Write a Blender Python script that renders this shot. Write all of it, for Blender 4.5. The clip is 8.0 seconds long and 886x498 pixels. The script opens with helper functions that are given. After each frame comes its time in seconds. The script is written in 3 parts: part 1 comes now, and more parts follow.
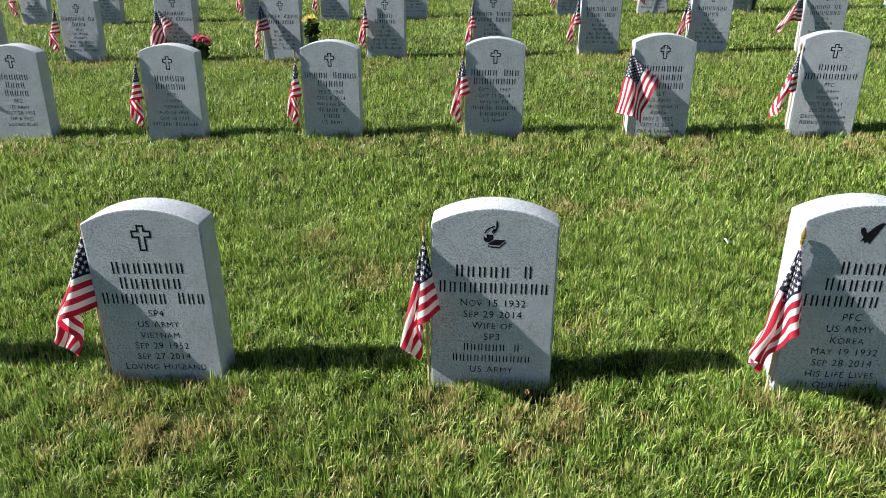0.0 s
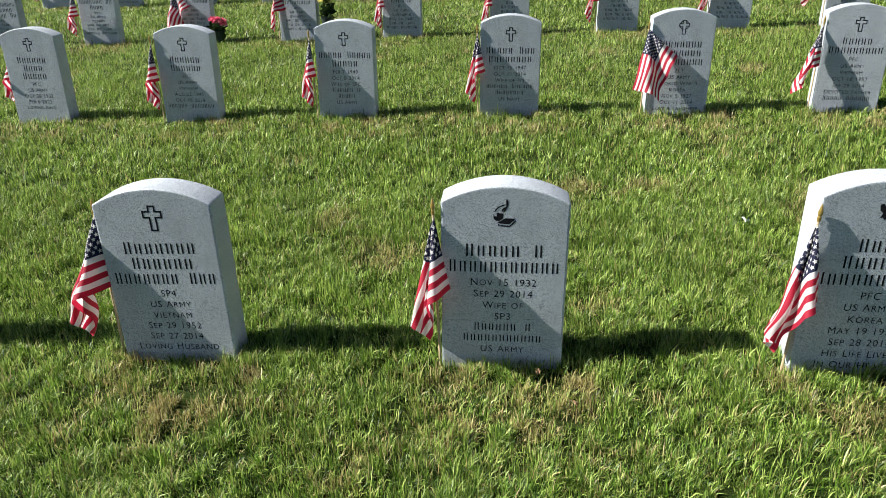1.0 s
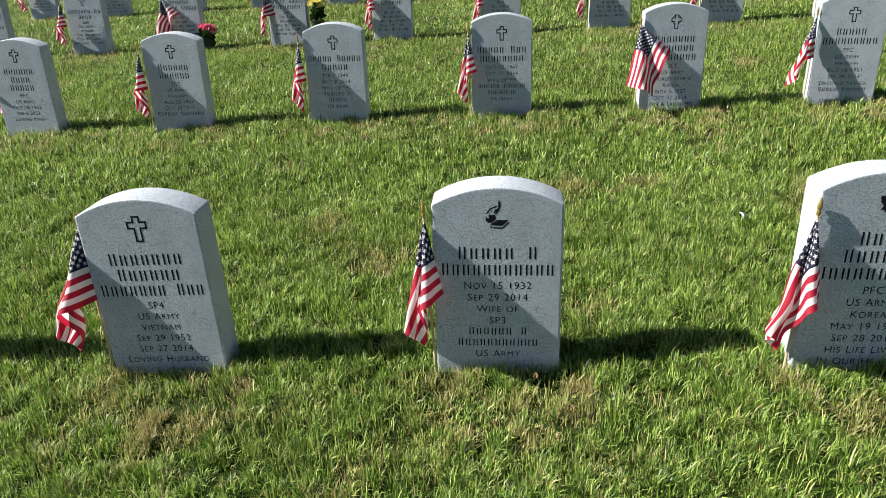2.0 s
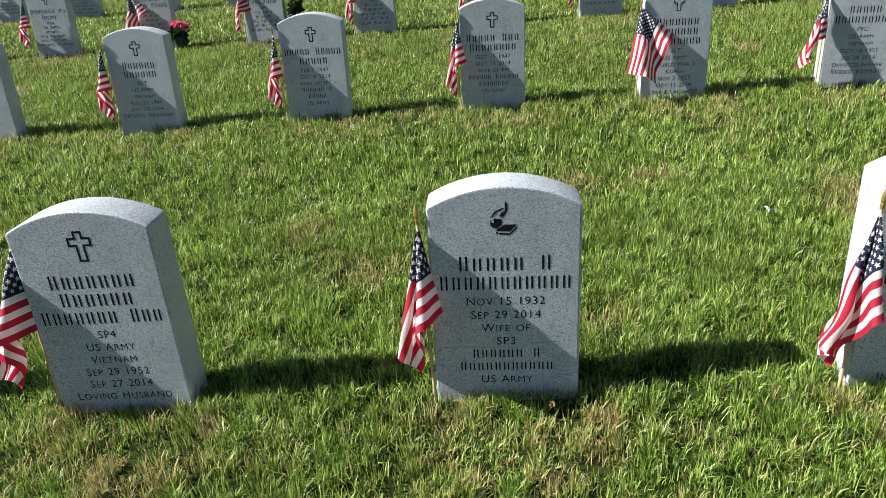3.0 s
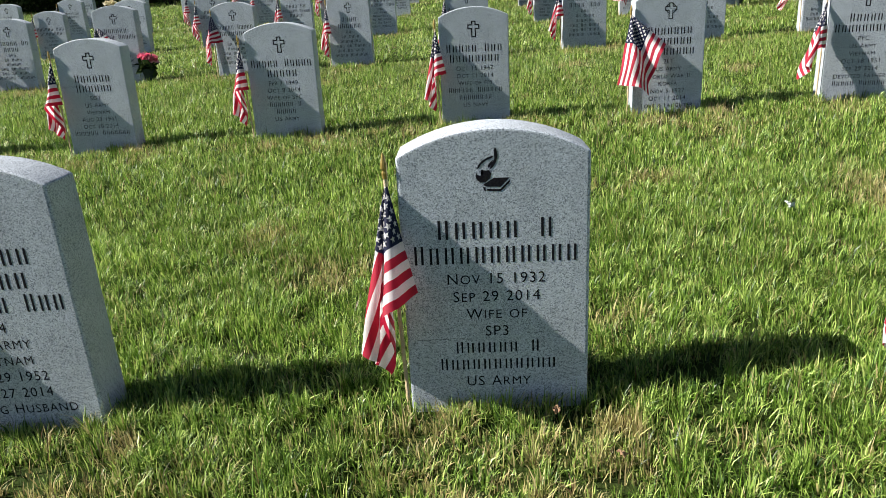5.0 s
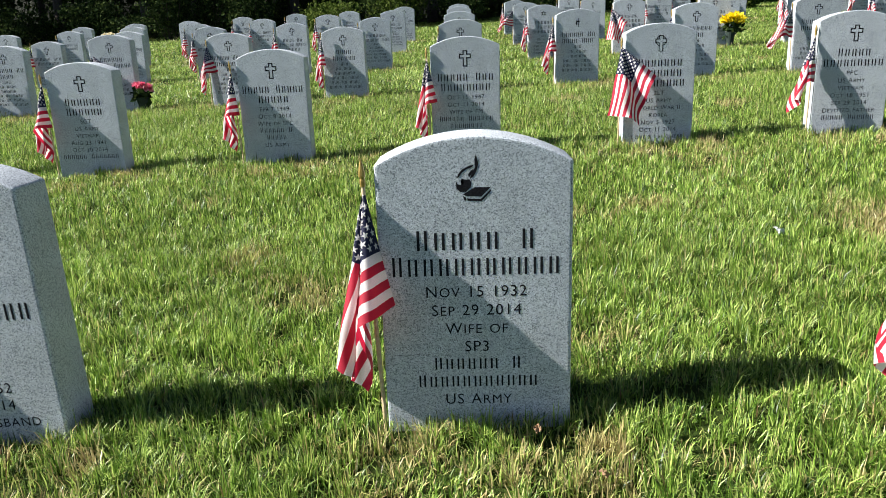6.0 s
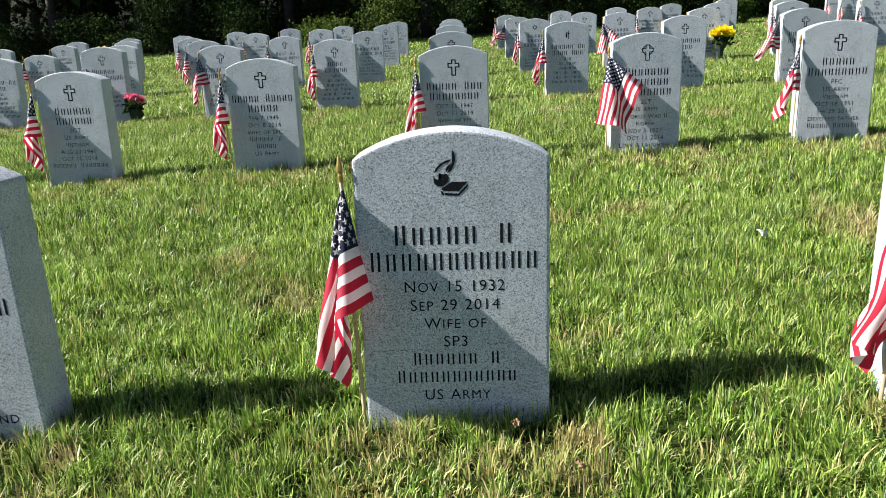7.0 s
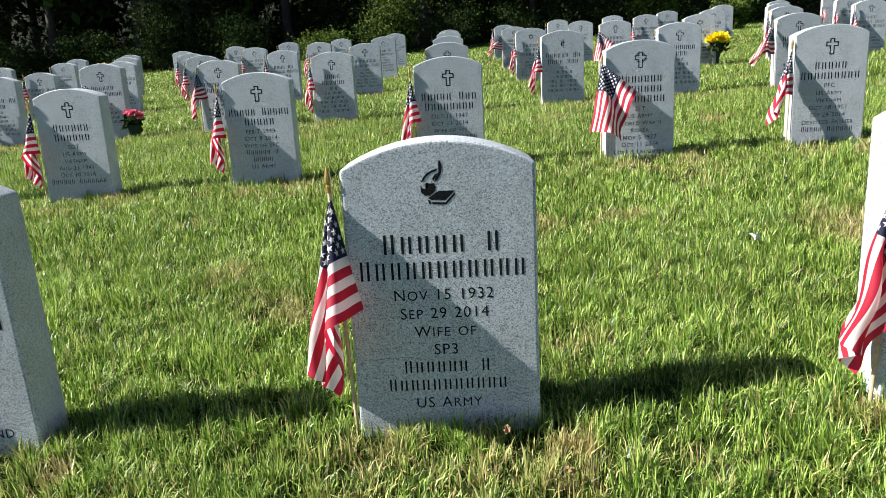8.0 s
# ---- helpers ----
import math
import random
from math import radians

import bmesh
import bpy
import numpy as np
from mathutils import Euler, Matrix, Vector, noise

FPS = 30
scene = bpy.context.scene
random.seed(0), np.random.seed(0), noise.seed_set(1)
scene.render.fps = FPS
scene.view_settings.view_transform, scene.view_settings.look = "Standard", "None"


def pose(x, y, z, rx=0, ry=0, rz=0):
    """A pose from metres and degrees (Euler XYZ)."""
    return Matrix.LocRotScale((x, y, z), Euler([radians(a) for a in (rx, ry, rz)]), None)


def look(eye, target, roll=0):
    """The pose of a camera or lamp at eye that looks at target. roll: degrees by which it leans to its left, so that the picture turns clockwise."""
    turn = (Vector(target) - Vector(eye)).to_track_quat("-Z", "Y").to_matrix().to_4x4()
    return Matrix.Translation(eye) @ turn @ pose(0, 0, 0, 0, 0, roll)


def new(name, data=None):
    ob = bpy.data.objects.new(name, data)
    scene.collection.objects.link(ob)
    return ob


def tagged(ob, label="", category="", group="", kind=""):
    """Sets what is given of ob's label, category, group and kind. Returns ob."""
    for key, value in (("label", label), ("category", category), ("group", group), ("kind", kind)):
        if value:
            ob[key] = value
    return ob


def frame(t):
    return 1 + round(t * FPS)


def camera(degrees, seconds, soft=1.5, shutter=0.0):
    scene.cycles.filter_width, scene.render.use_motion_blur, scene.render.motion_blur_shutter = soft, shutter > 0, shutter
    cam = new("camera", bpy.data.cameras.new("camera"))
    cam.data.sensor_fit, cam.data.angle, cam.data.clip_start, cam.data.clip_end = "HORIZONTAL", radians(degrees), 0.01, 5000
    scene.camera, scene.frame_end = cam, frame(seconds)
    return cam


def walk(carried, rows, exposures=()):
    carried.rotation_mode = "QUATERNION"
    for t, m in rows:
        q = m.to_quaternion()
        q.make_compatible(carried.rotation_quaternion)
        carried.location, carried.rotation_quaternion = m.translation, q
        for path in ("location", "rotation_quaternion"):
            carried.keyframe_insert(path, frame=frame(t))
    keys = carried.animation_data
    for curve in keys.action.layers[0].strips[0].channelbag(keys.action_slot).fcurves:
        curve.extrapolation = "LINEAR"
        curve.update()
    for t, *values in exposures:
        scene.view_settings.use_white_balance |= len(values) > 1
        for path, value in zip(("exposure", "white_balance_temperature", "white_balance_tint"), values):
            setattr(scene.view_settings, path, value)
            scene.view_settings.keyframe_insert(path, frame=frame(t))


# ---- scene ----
import itertools

EXPOSURE = 1.1
cam = camera(62.5, 8.0, soft=0.5)
PATH = [
    (0, (-0.027, -1.788, 1.119), (-0.14, 0.063, 0.37), 0.3),
    (0.5, (-0.016, -1.778, 1.114), (-0.167, 0.057, 0.333), -0.2),
    (1, (0.001, -1.776, 1.108), (-0.167, 0.052, 0.312), -0.6),
    (1.5, (0.017, -1.774, 1.107), (-0.155, 0.055, 0.316), -1.1),
    (2.8, (-0.012, -1.535, 1.035), (-0.157, 0.295, 0.241), -3.3),
    (3, (-0.028, -1.468, 1.01), (-0.161, 0.363, 0.215), -3.2),
    (3.5, (-0.044, -1.361, 0.927), (-0.167, 0.479, 0.153), -3.8),
    (4, (-0.044, -1.31, 0.856), (-0.154, 0.542, 0.11), -3.8),
    (4.5, (-0.047, -1.265, 0.772), (-0.137, 0.608, 0.075), -3.4),
    (6, (-0.017, -1.215, 0.659), (-0.078, 0.71, 0.121), -2.0),
    (6.5, (-0.005, -1.214, 0.632), (-0.052, 0.718, 0.116), -1.8),
    (7, (0.012, -1.23, 0.625), (-0.035, 0.707, 0.127), -2.0),
    (7.5, (0.033, -1.24, 0.627), (-0.019, 0.7, 0.143), -2.5),
    (8, (0.037, -1.241, 0.624), (-0.016, 0.702, 0.153), -3.0),
]
walk(cam, [(t, look(eye, target, roll)) for t, eye, target, roll in PATH], [(0, EXPOSURE + 0.12), (1.7, EXPOSURE + 0.12), (3.5, EXPOSURE + 0.06), (4.7, EXPOSURE + 0.06), (5.8, EXPOSURE + 0.36), (8, EXPOSURE + 0.38)])

# ---- light: low sun from the side, clear sky ----
SUN_UP, SUN_FRONT = radians(38.3), radians(6.4)
TO_SUN = Vector((-math.cos(SUN_UP) * math.cos(SUN_FRONT), -math.cos(SUN_UP) * math.sin(SUN_FRONT), math.sin(SUN_UP)))
world = bpy.data.worlds.new("sky")
scene.world = world
world.use_nodes = True
sky = world.node_tree.nodes.new("ShaderNodeTexSky")
sky.sky_type, sky.sun_disc = "NISHITA", False
sky.air_density, sky.dust_density = 0.45, 0.3
sky.sun_elevation, sky.sun_rotation = SUN_UP, math.atan2(TO_SUN.x, TO_SUN.y)
world.node_tree.links.new(sky.outputs["Color"], world.node_tree.nodes["Background"].inputs["Color"])
world.node_tree.nodes["Background"].inputs["Strength"].default_value = 0.05
sun = new("sun", bpy.data.lights.new("sun", "SUN"))
sun.data.energy, sun.data.angle, sun.data.color = 5.0, radians(0.55), (1.0, 0.96, 0.89)
sun.matrix_world = look(TO_SUN * 60, (0, 0, 0))


# ---- materials ----
class Nodes:
    """A node material, wired by short calls."""

    def __init__(self, name):
        self.mat = bpy.data.materials.new(name)
        self.mat.use_nodes = True
        self.tree = self.mat.node_tree
        self.bsdf = self.tree.nodes["Principled BSDF"]
        self.place = self.node("ShaderNodeTexCoord").outputs["Object"]

    def node(self, kind, **values):
        n = self.tree.nodes.new(kind)
        for key, value in values.items():
            n.inputs[key.replace("_", " ")].default_value = value
        return n

    def link(self, a, b):
        self.tree.links.new(a, b)

    def noise(self, size, detail=3.0, rough=0.55, where=None):
        n = self.node("ShaderNodeTexNoise", Scale=1.0 / size, Detail=detail, Roughness=rough)
        self.link(where or self.place, n.inputs["Vector"])
        return n.outputs["Fac"]

    def ramp(self, fac, *stops):
        r = self.node("ShaderNodeValToRGB")
        e = r.color_ramp.elements
        while len(e) < len(stops):
            e.new(0.5)
        for item, (at, colour) in zip(e, stops):
            item.position = at
            item.color = (*colour, 1) if isinstance(colour, tuple) else (colour, colour, colour, 1)
        self.link(fac, r.inputs["Fac"])
        return r.outputs["Color"]

    def mix(self, fac, a, b, how="MIX"):
        m = self.tree.nodes.new("ShaderNodeMix")
        m.data_type, m.blend_type = "RGBA", how
        for i, value in ((0, fac), (6, a), (7, b)):
            if isinstance(value, (int, float)):
                m.inputs[i].default_value = value
            elif isinstance(value, tuple):
                m.inputs[i].default_value = (*value, 1)
            else:
                self.link(value, m.inputs[i])
        return m.outputs[2]

    def finish(self, colour, rough=0.6, bump=None, depth=0.001, strength=0.5, metal=0.0):
        if isinstance(colour, tuple):
            self.bsdf.inputs["Base Color"].default_value = (*colour, 1)
        else:
            self.link(colour, self.bsdf.inputs["Base Color"])
        if isinstance(rough, (int, float)):
            self.bsdf.inputs["Roughness"].default_value = rough
        else:
            self.link(rough, self.bsdf.inputs["Roughness"])
        self.bsdf.inputs["Metallic"].default_value = metal
        if bump is not None:
            b = self.node("ShaderNodeBump", Strength=strength, Distance=depth)
            self.link(bump, b.inputs["Height"])
            self.link(b.outputs["Normal"], self.bsdf.inputs["Normal"])
        return self.mat


def stone_material():
    n = Nodes("grey granite")
    info = n.node("ShaderNodeObjectInfo").outputs["Random"]
    cells = n.node("ShaderNodeTexVoronoi", Scale=1 / 0.0018)
    n.link(n.place, cells.inputs["Vector"])
    grey = n.node("ShaderNodeSeparateColor")
    n.link(cells.outputs["Color"], grey.inputs["Color"])
    grain = n.ramp(grey.outputs["Red"], (0.0, (0.13, 0.15, 0.176)), (0.15, (0.25, 0.28, 0.316)), (0.34, (0.40, 0.442, 0.492)), (0.75, (0.495, 0.54, 0.592)), (1.0, (0.62, 0.67, 0.725)))
    fine = n.noise(0.004, 3.0, 0.7)
    grain = n.mix(1.0, grain, n.ramp(fine, (0.32, 0.88), (0.68, 1.09)), "MULTIPLY")
    cloud = n.ramp(n.noise(0.09, 4.0), (0.3, 0.86), (0.7, 1.06))
    body = n.mix(1.0, grain, cloud, "MULTIPLY")
    stain = n.ramp(n.noise(0.035, 5.0, 0.7), (0.62, 0.0), (0.78, 0.35))
    body = n.mix(stain, body, (0.36, 0.35, 0.32))
    tone = n.ramp(info, (0.0, 0.9), (1.0, 1.06))
    body = n.mix(1.0, body, tone, "MULTIPLY")
    return n.finish(body, n.ramp(fine, (0.3, 0.45), (0.7, 0.7)), fine, 0.0006, 0.35)


def paint_material():
    n = Nodes("black lithichrome paint")
    n.bsdf.inputs["Specular IOR Level"].default_value = 0.05
    return n.finish(n.ramp(n.noise(0.004), (0.3, (0.008, 0.008, 0.010)), (0.75, (0.022, 0.022, 0.026))), 0.9)


def wood_material():
    n = Nodes("pale pine staff")
    grain = n.noise(0.006, 4.0)
    return n.finish(n.ramp(grain, (0.3, (0.40, 0.29, 0.16)), (0.7, (0.60, 0.47, 0.31))), 0.55, grain, 0.0004)


def gold_material():
    n = Nodes("gilt plastic")
    return n.finish(n.ramp(n.noise(0.004), (0.3, (0.22, 0.15, 0.03)), (0.7, (0.38, 0.27, 0.08))), 0.38, metal=0.5)


def cloth_material(name, colour):
    n = Nodes(name)
    weave = n.noise(0.0012, 2.0)
    shade = n.mix(1.0, colour, n.ramp(weave, (0.3, 0.85), (0.7, 1.05)), "MULTIPLY")
    mat = n.finish(shade, 0.75, weave, 0.0004, 0.3)
    thin = n.node("ShaderNodeBsdfTranslucent")
    n.link(shade, thin.inputs["Color"])
    both = n.node("ShaderNodeMixShader", Fac=0.45)
    n.link(n.bsdf.outputs[0], both.inputs[1])
    n.link(thin.outputs[0], both.inputs[2])
    n.link(both.outputs[0], n.tree.nodes["Material Output"].inputs["Surface"])
    return mat


def leaf_material(name, dark, middle, light, dry=None, through_light=0.35, spread=0.5, gloss=0.35, rough=0.42):
    """Blades and leaves: each one its own tone; 'dry' attribute turns them to straw."""
    n = Nodes(name)
    island = n.node("ShaderNodeNewGeometry").outputs["Random Per Island"]
    colour = n.ramp(island, (0.0, dark), (spread, middle), (1.0, light))
    patch = n.ramp(n.noise(0.5, 3.0), (0.3, 0.86), (0.7, 1.12))
    colour = n.mix(1.0, colour, patch, "MULTIPLY")
    if dry:
        a = n.tree.nodes.new("ShaderNodeAttribute")
        a.attribute_name = "dry"
        straw = n.ramp(island, (0.0, (0.16, 0.10, 0.04)), (0.5, dry), (1.0, (0.52, 0.43, 0.22)))
        colour = n.mix(a.outputs["Fac"], colour, straw)
    mat = n.finish(colour, rough)
    n.bsdf.inputs["Specular IOR Level"].default_value = gloss
    thin = n.node("ShaderNodeBsdfTranslucent")
    n.link(colour, thin.inputs["Color"])
    both = n.node("ShaderNodeMixShader", Fac=through_light)
    n.link(n.bsdf.outputs[0], both.inputs[1])
    n.link(thin.outputs[0], both.inputs[2])
    n.link(both.outputs[0], n.tree.nodes["Material Output"].inputs["Surface"])
    return mat


def soil_material():
    n = Nodes("soil and thatch")
    a = n.noise(0.01, 5.0, 0.7)
    b = n.noise(0.25, 3.0)
    colour = n.ramp(a, (0.3, (0.010, 0.009, 0.005)), (0.55, (0.022, 0.022, 0.009)), (0.75, (0.055, 0.045, 0.02)))
    colour = n.mix(n.ramp(b, (0.3, 0.45), (0.7, 0.85)), colour, n.ramp(n.noise(0.03, 4.0, 0.7), (0.3, (0.012, 0.03, 0.004)), (0.7, (0.05, 0.08, 0.012))))
    n.bsdf.inputs["Specular IOR Level"].default_value = 0.1
    return n.finish(colour, 0.95, a, 0.01, 0.8)


def bark_material():
    n = Nodes("bark")
    a = n.noise(0.05, 6.0, 0.7)
    return n.finish(n.ramp(a, (0.3, (0.014, 0.011, 0.009)), (0.7, (0.06, 0.046, 0.035))), 0.9, a, 0.02, 0.9)


def plain_material(name, colour, rough=0.6, size=0.01):
    n = Nodes(name)
    f = n.noise(size, 4.0)
    return n.finish(n.mix(1.0, colour, n.ramp(f, (0.3, 0.75), (0.7, 1.15)), "MULTIPLY"), rough, f, 0.001, 0.3)


STONE, PAINT, WOOD, GOLD = stone_material(), paint_material(), wood_material(), gold_material()
RED, WHITE, BLUE = cloth_material("red cloth", (0.42, 0.012, 0.040)), cloth_material("white cloth", (0.80, 0.78, 0.78)), cloth_material("navy cloth", (0.009, 0.013, 0.05))
SOIL, BARK = soil_material(), bark_material()
GRASS = leaf_material("grass blades", (0.013, 0.044, 0.005), (0.146, 0.274, 0.025), (0.54, 0.66, 0.18), dry=(0.56, 0.44, 0.21), through_light=0.32, gloss=0.55, rough=0.45)
# Woodland green with the wood's shade put into it; vase greenery shares it.
SHADED_FOLIAGE = leaf_material("shade-darkened foliage", (0.008, 0.018, 0.006), (0.020, 0.038, 0.012), (0.060, 0.085, 0.024), through_light=0.22, gloss=0.03, rough=0.8)
# Brighter copy for shrubs in the sun: the sunlight is in the colour.
SUNLIT_FOLIAGE = leaf_material("sun-brightened foliage", (0.025, 0.045, 0.008), (0.06, 0.10, 0.016), (0.13, 0.16, 0.04), through_light=0.3, gloss=0.05, rough=0.7)
POT, PINK, YELLOW, CREAM = (plain_material("dark green plastic", (0.010, 0.024, 0.018), 0.75), leaf_material("pink petals", (0.60, 0.06, 0.13), (0.78, 0.16, 0.27), (0.90, 0.42, 0.48)),
                            leaf_material("yellow petals", (0.78, 0.56, 0.0), (0.90, 0.74, 0.01), (0.94, 0.82, 0.08)), leaf_material("cream petals", (0.6, 0.5, 0.3), (0.75, 0.68, 0.45), (0.85, 0.8, 0.65)))
LEMON = leaf_material("pale yellow petals", (0.62, 0.52, 0.10), (0.76, 0.68, 0.22), (0.84, 0.78, 0.36))
PAPER = plain_material("white paper", (0.75, 0.77, 0.78), 0.7)
DEAD = plain_material("dead leaf", (0.26, 0.16, 0.085), 0.8)


# ---- building helpers ----
def mesh_ob(name, bm, material, parent=None, label="", smooth=False):
    me = bpy.data.meshes.new(name)
    bm.to_mesh(me)
    bm.free()
    for m in material if isinstance(material, (list, tuple)) else [material]:
        me.materials.append(m)
    if smooth:
        me.polygons.foreach_set("use_smooth", [True] * len(me.polygons))
    ob = new(name, me)
    ob.parent = parent
    return tagged(ob, label)


def part(name, bm, material, parent, label="", smooth=False):
    return mesh_ob(name, bm, material, parent, label, smooth)


def from_arrays(name, verts, faces, material, parent=None, attributes=()):
    """A mesh from numpy arrays of corners and of equal-sided faces."""
    me = bpy.data.meshes.new(name)
    n, k = faces.shape
    me.vertices.add(len(verts))
    me.vertices.foreach_set("co", np.ascontiguousarray(verts, np.float32).ravel())
    me.loops.add(n * k)
    me.loops.foreach_set("vertex_index", np.ascontiguousarray(faces, np.int32).ravel())
    me.polygons.add(n)
    me.polygons.foreach_set("loop_start", np.arange(0, n * k, k, dtype=np.int32))
    me.polygons.foreach_set("use_smooth", np.ones(n, bool))
    me.update(calc_edges=True)
    for key, values in attributes:
        me.attributes.new(key, "FLOAT", "POINT").data.foreach_set("value", np.ascontiguousarray(values, np.float32))
    me.materials.append(material)
    ob = new(name, me)
    ob.parent = parent
    return ob


def thing(name, m, label, category, group=""):
    ob = new(name)
    ob.empty_display_size = 0.05
    ob.matrix_world = m
    return tagged(ob, label, category, group)


def lathe(bm, rings, sides=12):
    """Rings of (centre, radius) skinned into a closed tube."""
    loops = []
    for i, (c, r) in enumerate(rings):
        c = Vector(c)
        a = Vector(rings[max(i - 1, 0)][0])
        b = Vector(rings[min(i + 1, len(rings) - 1)][0])
        d = (b - a).normalized() if (b - a).length > 1e-6 else Vector((0, 0, 1))
        u = d.orthogonal().normalized() if abs(d.z) < 0.9 else (Vector((1, 0, 0)) - d * d.x).normalized()
        v = d.cross(u)
        loops.append([bm.verts.new(c + (u * math.cos(t) + v * math.sin(t)) * r) for t in (2 * math.pi * k / sides for k in range(sides))])
    for p, q in zip(loops, loops[1:]):
        for k in range(sides):
            bm.faces.new((p[k], p[(k + 1) % sides], q[(k + 1) % sides], q[k]))
    bm.faces.new(loops[0][::-1])
    bm.faces.new(loops[-1])
    return bm


def lattice(seed, size=64):
    return np.random.default_rng(seed).random((size, size))


def field(x, y, cell, seed):
    """Smooth random field in 0..1."""
    g = lattice(seed)
    u, v = np.asarray(x) / cell, np.asarray(y) / cell
    i, j = np.floor(u).astype(int), np.floor(v).astype(int)
    s, t = u - i, v - j
    s, t = s * s * (3 - 2 * s), t * t * (3 - 2 * t)
    n = len(g)
    a, b, c, d = g[i % n, j % n], g[(i + 1) % n, j % n], g[i % n, (j + 1) % n], g[(i + 1) % n, (j + 1) % n]
    return (a * (1 - s) + b * s) * (1 - t) + (c * (1 - s) + d * s) * t


# ---- ground: one sheet, rising gently away from the camera and to the side ----
def height(x, y):
    x, y = np.asarray(x, float), np.asarray(y, float)
    rise = np.where(y < 22, np.maximum(y, -14), 22 + 8 * np.tanh((y - 22) / 12))
    side = 14 * np.tanh(x / 14)
    swell = 0.009 * np.exp(-((y - 4) / 2.2) ** 2) + 0.007 * np.clip(x, 0, 8) * np.clip((y - 1) / 3, 0, 1)
    return 0.026 * side + 0.068 * rise - 0.022 + swell + 0.022 * (field(x + 90, y + 90, 0.55, 3) - 0.5) * np.exp(-((y - 3) / 14) ** 2)


def ground():
    s = np.linspace(-1, 1, 221)
    xs = np.sinh(s * 6.2) / math.sinh(6.2) * 600
    ys = xs + 2.0
    gx, gy = np.meshgrid(xs, ys)
    verts = np.stack([gx, gy, height(gx, gy)], -1).reshape(-1, 3)
    n = len(s)
    i = (np.arange(n - 1)[:, None] * n + np.arange(n - 1)).ravel()
    ob = from_arrays("ground", verts, np.stack([i, i + 1, i + n + 1, i + n], -1), SOIL)
    tagged(ob, "gently rising lawn soil with thatch under the grass", "ground", kind="structure")


ground()

# ---- headstones ----
W, T, SHOULDER, RISE = 0.33, 0.10, 0.486, 0.0425
ROW_Y = (0.0, 2.36, 4.64, 6.95, 9.2, 11.4)


def slab_bmesh(wide, shoulder, rise, soft, bury=0.25):
    """Upright slab with a segmental top and softened edges; the base is sunk in the turf."""
    bm = bmesh.new()
    steps = 20
    r = (wide * wide / 4 + rise * rise) / (2 * rise)
    outline = [(-wide / 2, -bury), (wide / 2, -bury)]
    for k in range(steps + 1):
        x = wide / 2 - wide * k / steps
        outline.append((x, shoulder + rise - r + math.sqrt(r * r - x * x)))
    front = [bm.verts.new((x, 0, z)) for x, z in outline]
    back = [bm.verts.new((x, T, z)) for x, z in outline]
    bm.faces.new(front)
    bm.faces.new(back[::-1])
    for k in range(len(outline)):
        j = (k + 1) % len(outline)
        bm.faces.new((front[j], front[k], back[k], back[j]))
    bmesh.ops.recalc_face_normals(bm, faces=bm.faces)
    sharp = [e for e in bm.edges if len(e.link_faces) == 2 and e.calc_face_angle(0) > 0.3]
    bmesh.ops.bevel(bm, geom=sharp, offset=soft, segments=3, affect="EDGES", profile=0.6)
    return bm


def flat(bm, points, z0=-0.0003):
    """A thin plate on the face from an outline of (x, z)."""
    vs = [bm.verts.new((x, z0, z)) for x, z in points]
    f = bm.faces.new(vs)
    bmesh.ops.triangulate(bm, faces=[f])


def band(bm, points, width, closed=True):
    """A stroked outline of (x, z) points."""
    n = len(points)
    for k in range(n if closed else n - 1):
        (ax, az), (bx, bz) = points[k], points[(k + 1) % n]
        d = Vector((bx - ax, bz - az))
        if d.length < 1e-6:
            continue
        d.normalize()
        e, o = d * width / 2, Vector((-d.y, d.x)) * width / 2
        y = -0.0003 - 0.00003 * (k % 2)
        bm.faces.new([bm.verts.new((p[0], y, p[1])) for p in ((ax - e.x + o.x, az - e.y + o.y), (ax - e.x - o.x, az - e.y - o.y), (bx + e.x - o.x, bz + e.y - o.y), (bx + e.x + o.x, bz + e.y + o.y))])


def cross_emblem(celtic=False):
    bm = bmesh.new()
    a, w, t, b = 0.0085, 0.0255, 0.034, -0.036
    arm = 0.010
    pts = [(-a, t), (a, t), (a, arm + a), (w, arm + a), (w, arm - a), (a, arm - a), (a, b), (-a, b), (-a, arm - a), (-w, arm - a), (-w, arm + a), (-a, arm + a)]
    band(bm, pts, 0.0036 if celtic else 0.005)
    if celtic:
        for q in range(4):
            arc = [(0.0225 * math.cos(t2), arm + 0.0225 * math.sin(t2)) for t2 in (math.pi / 2 * q + math.pi / 2 * (0.2 + 0.6 * k / 5) for k in range(6))]
            band(bm, arc, 0.0036, False)
    return bm


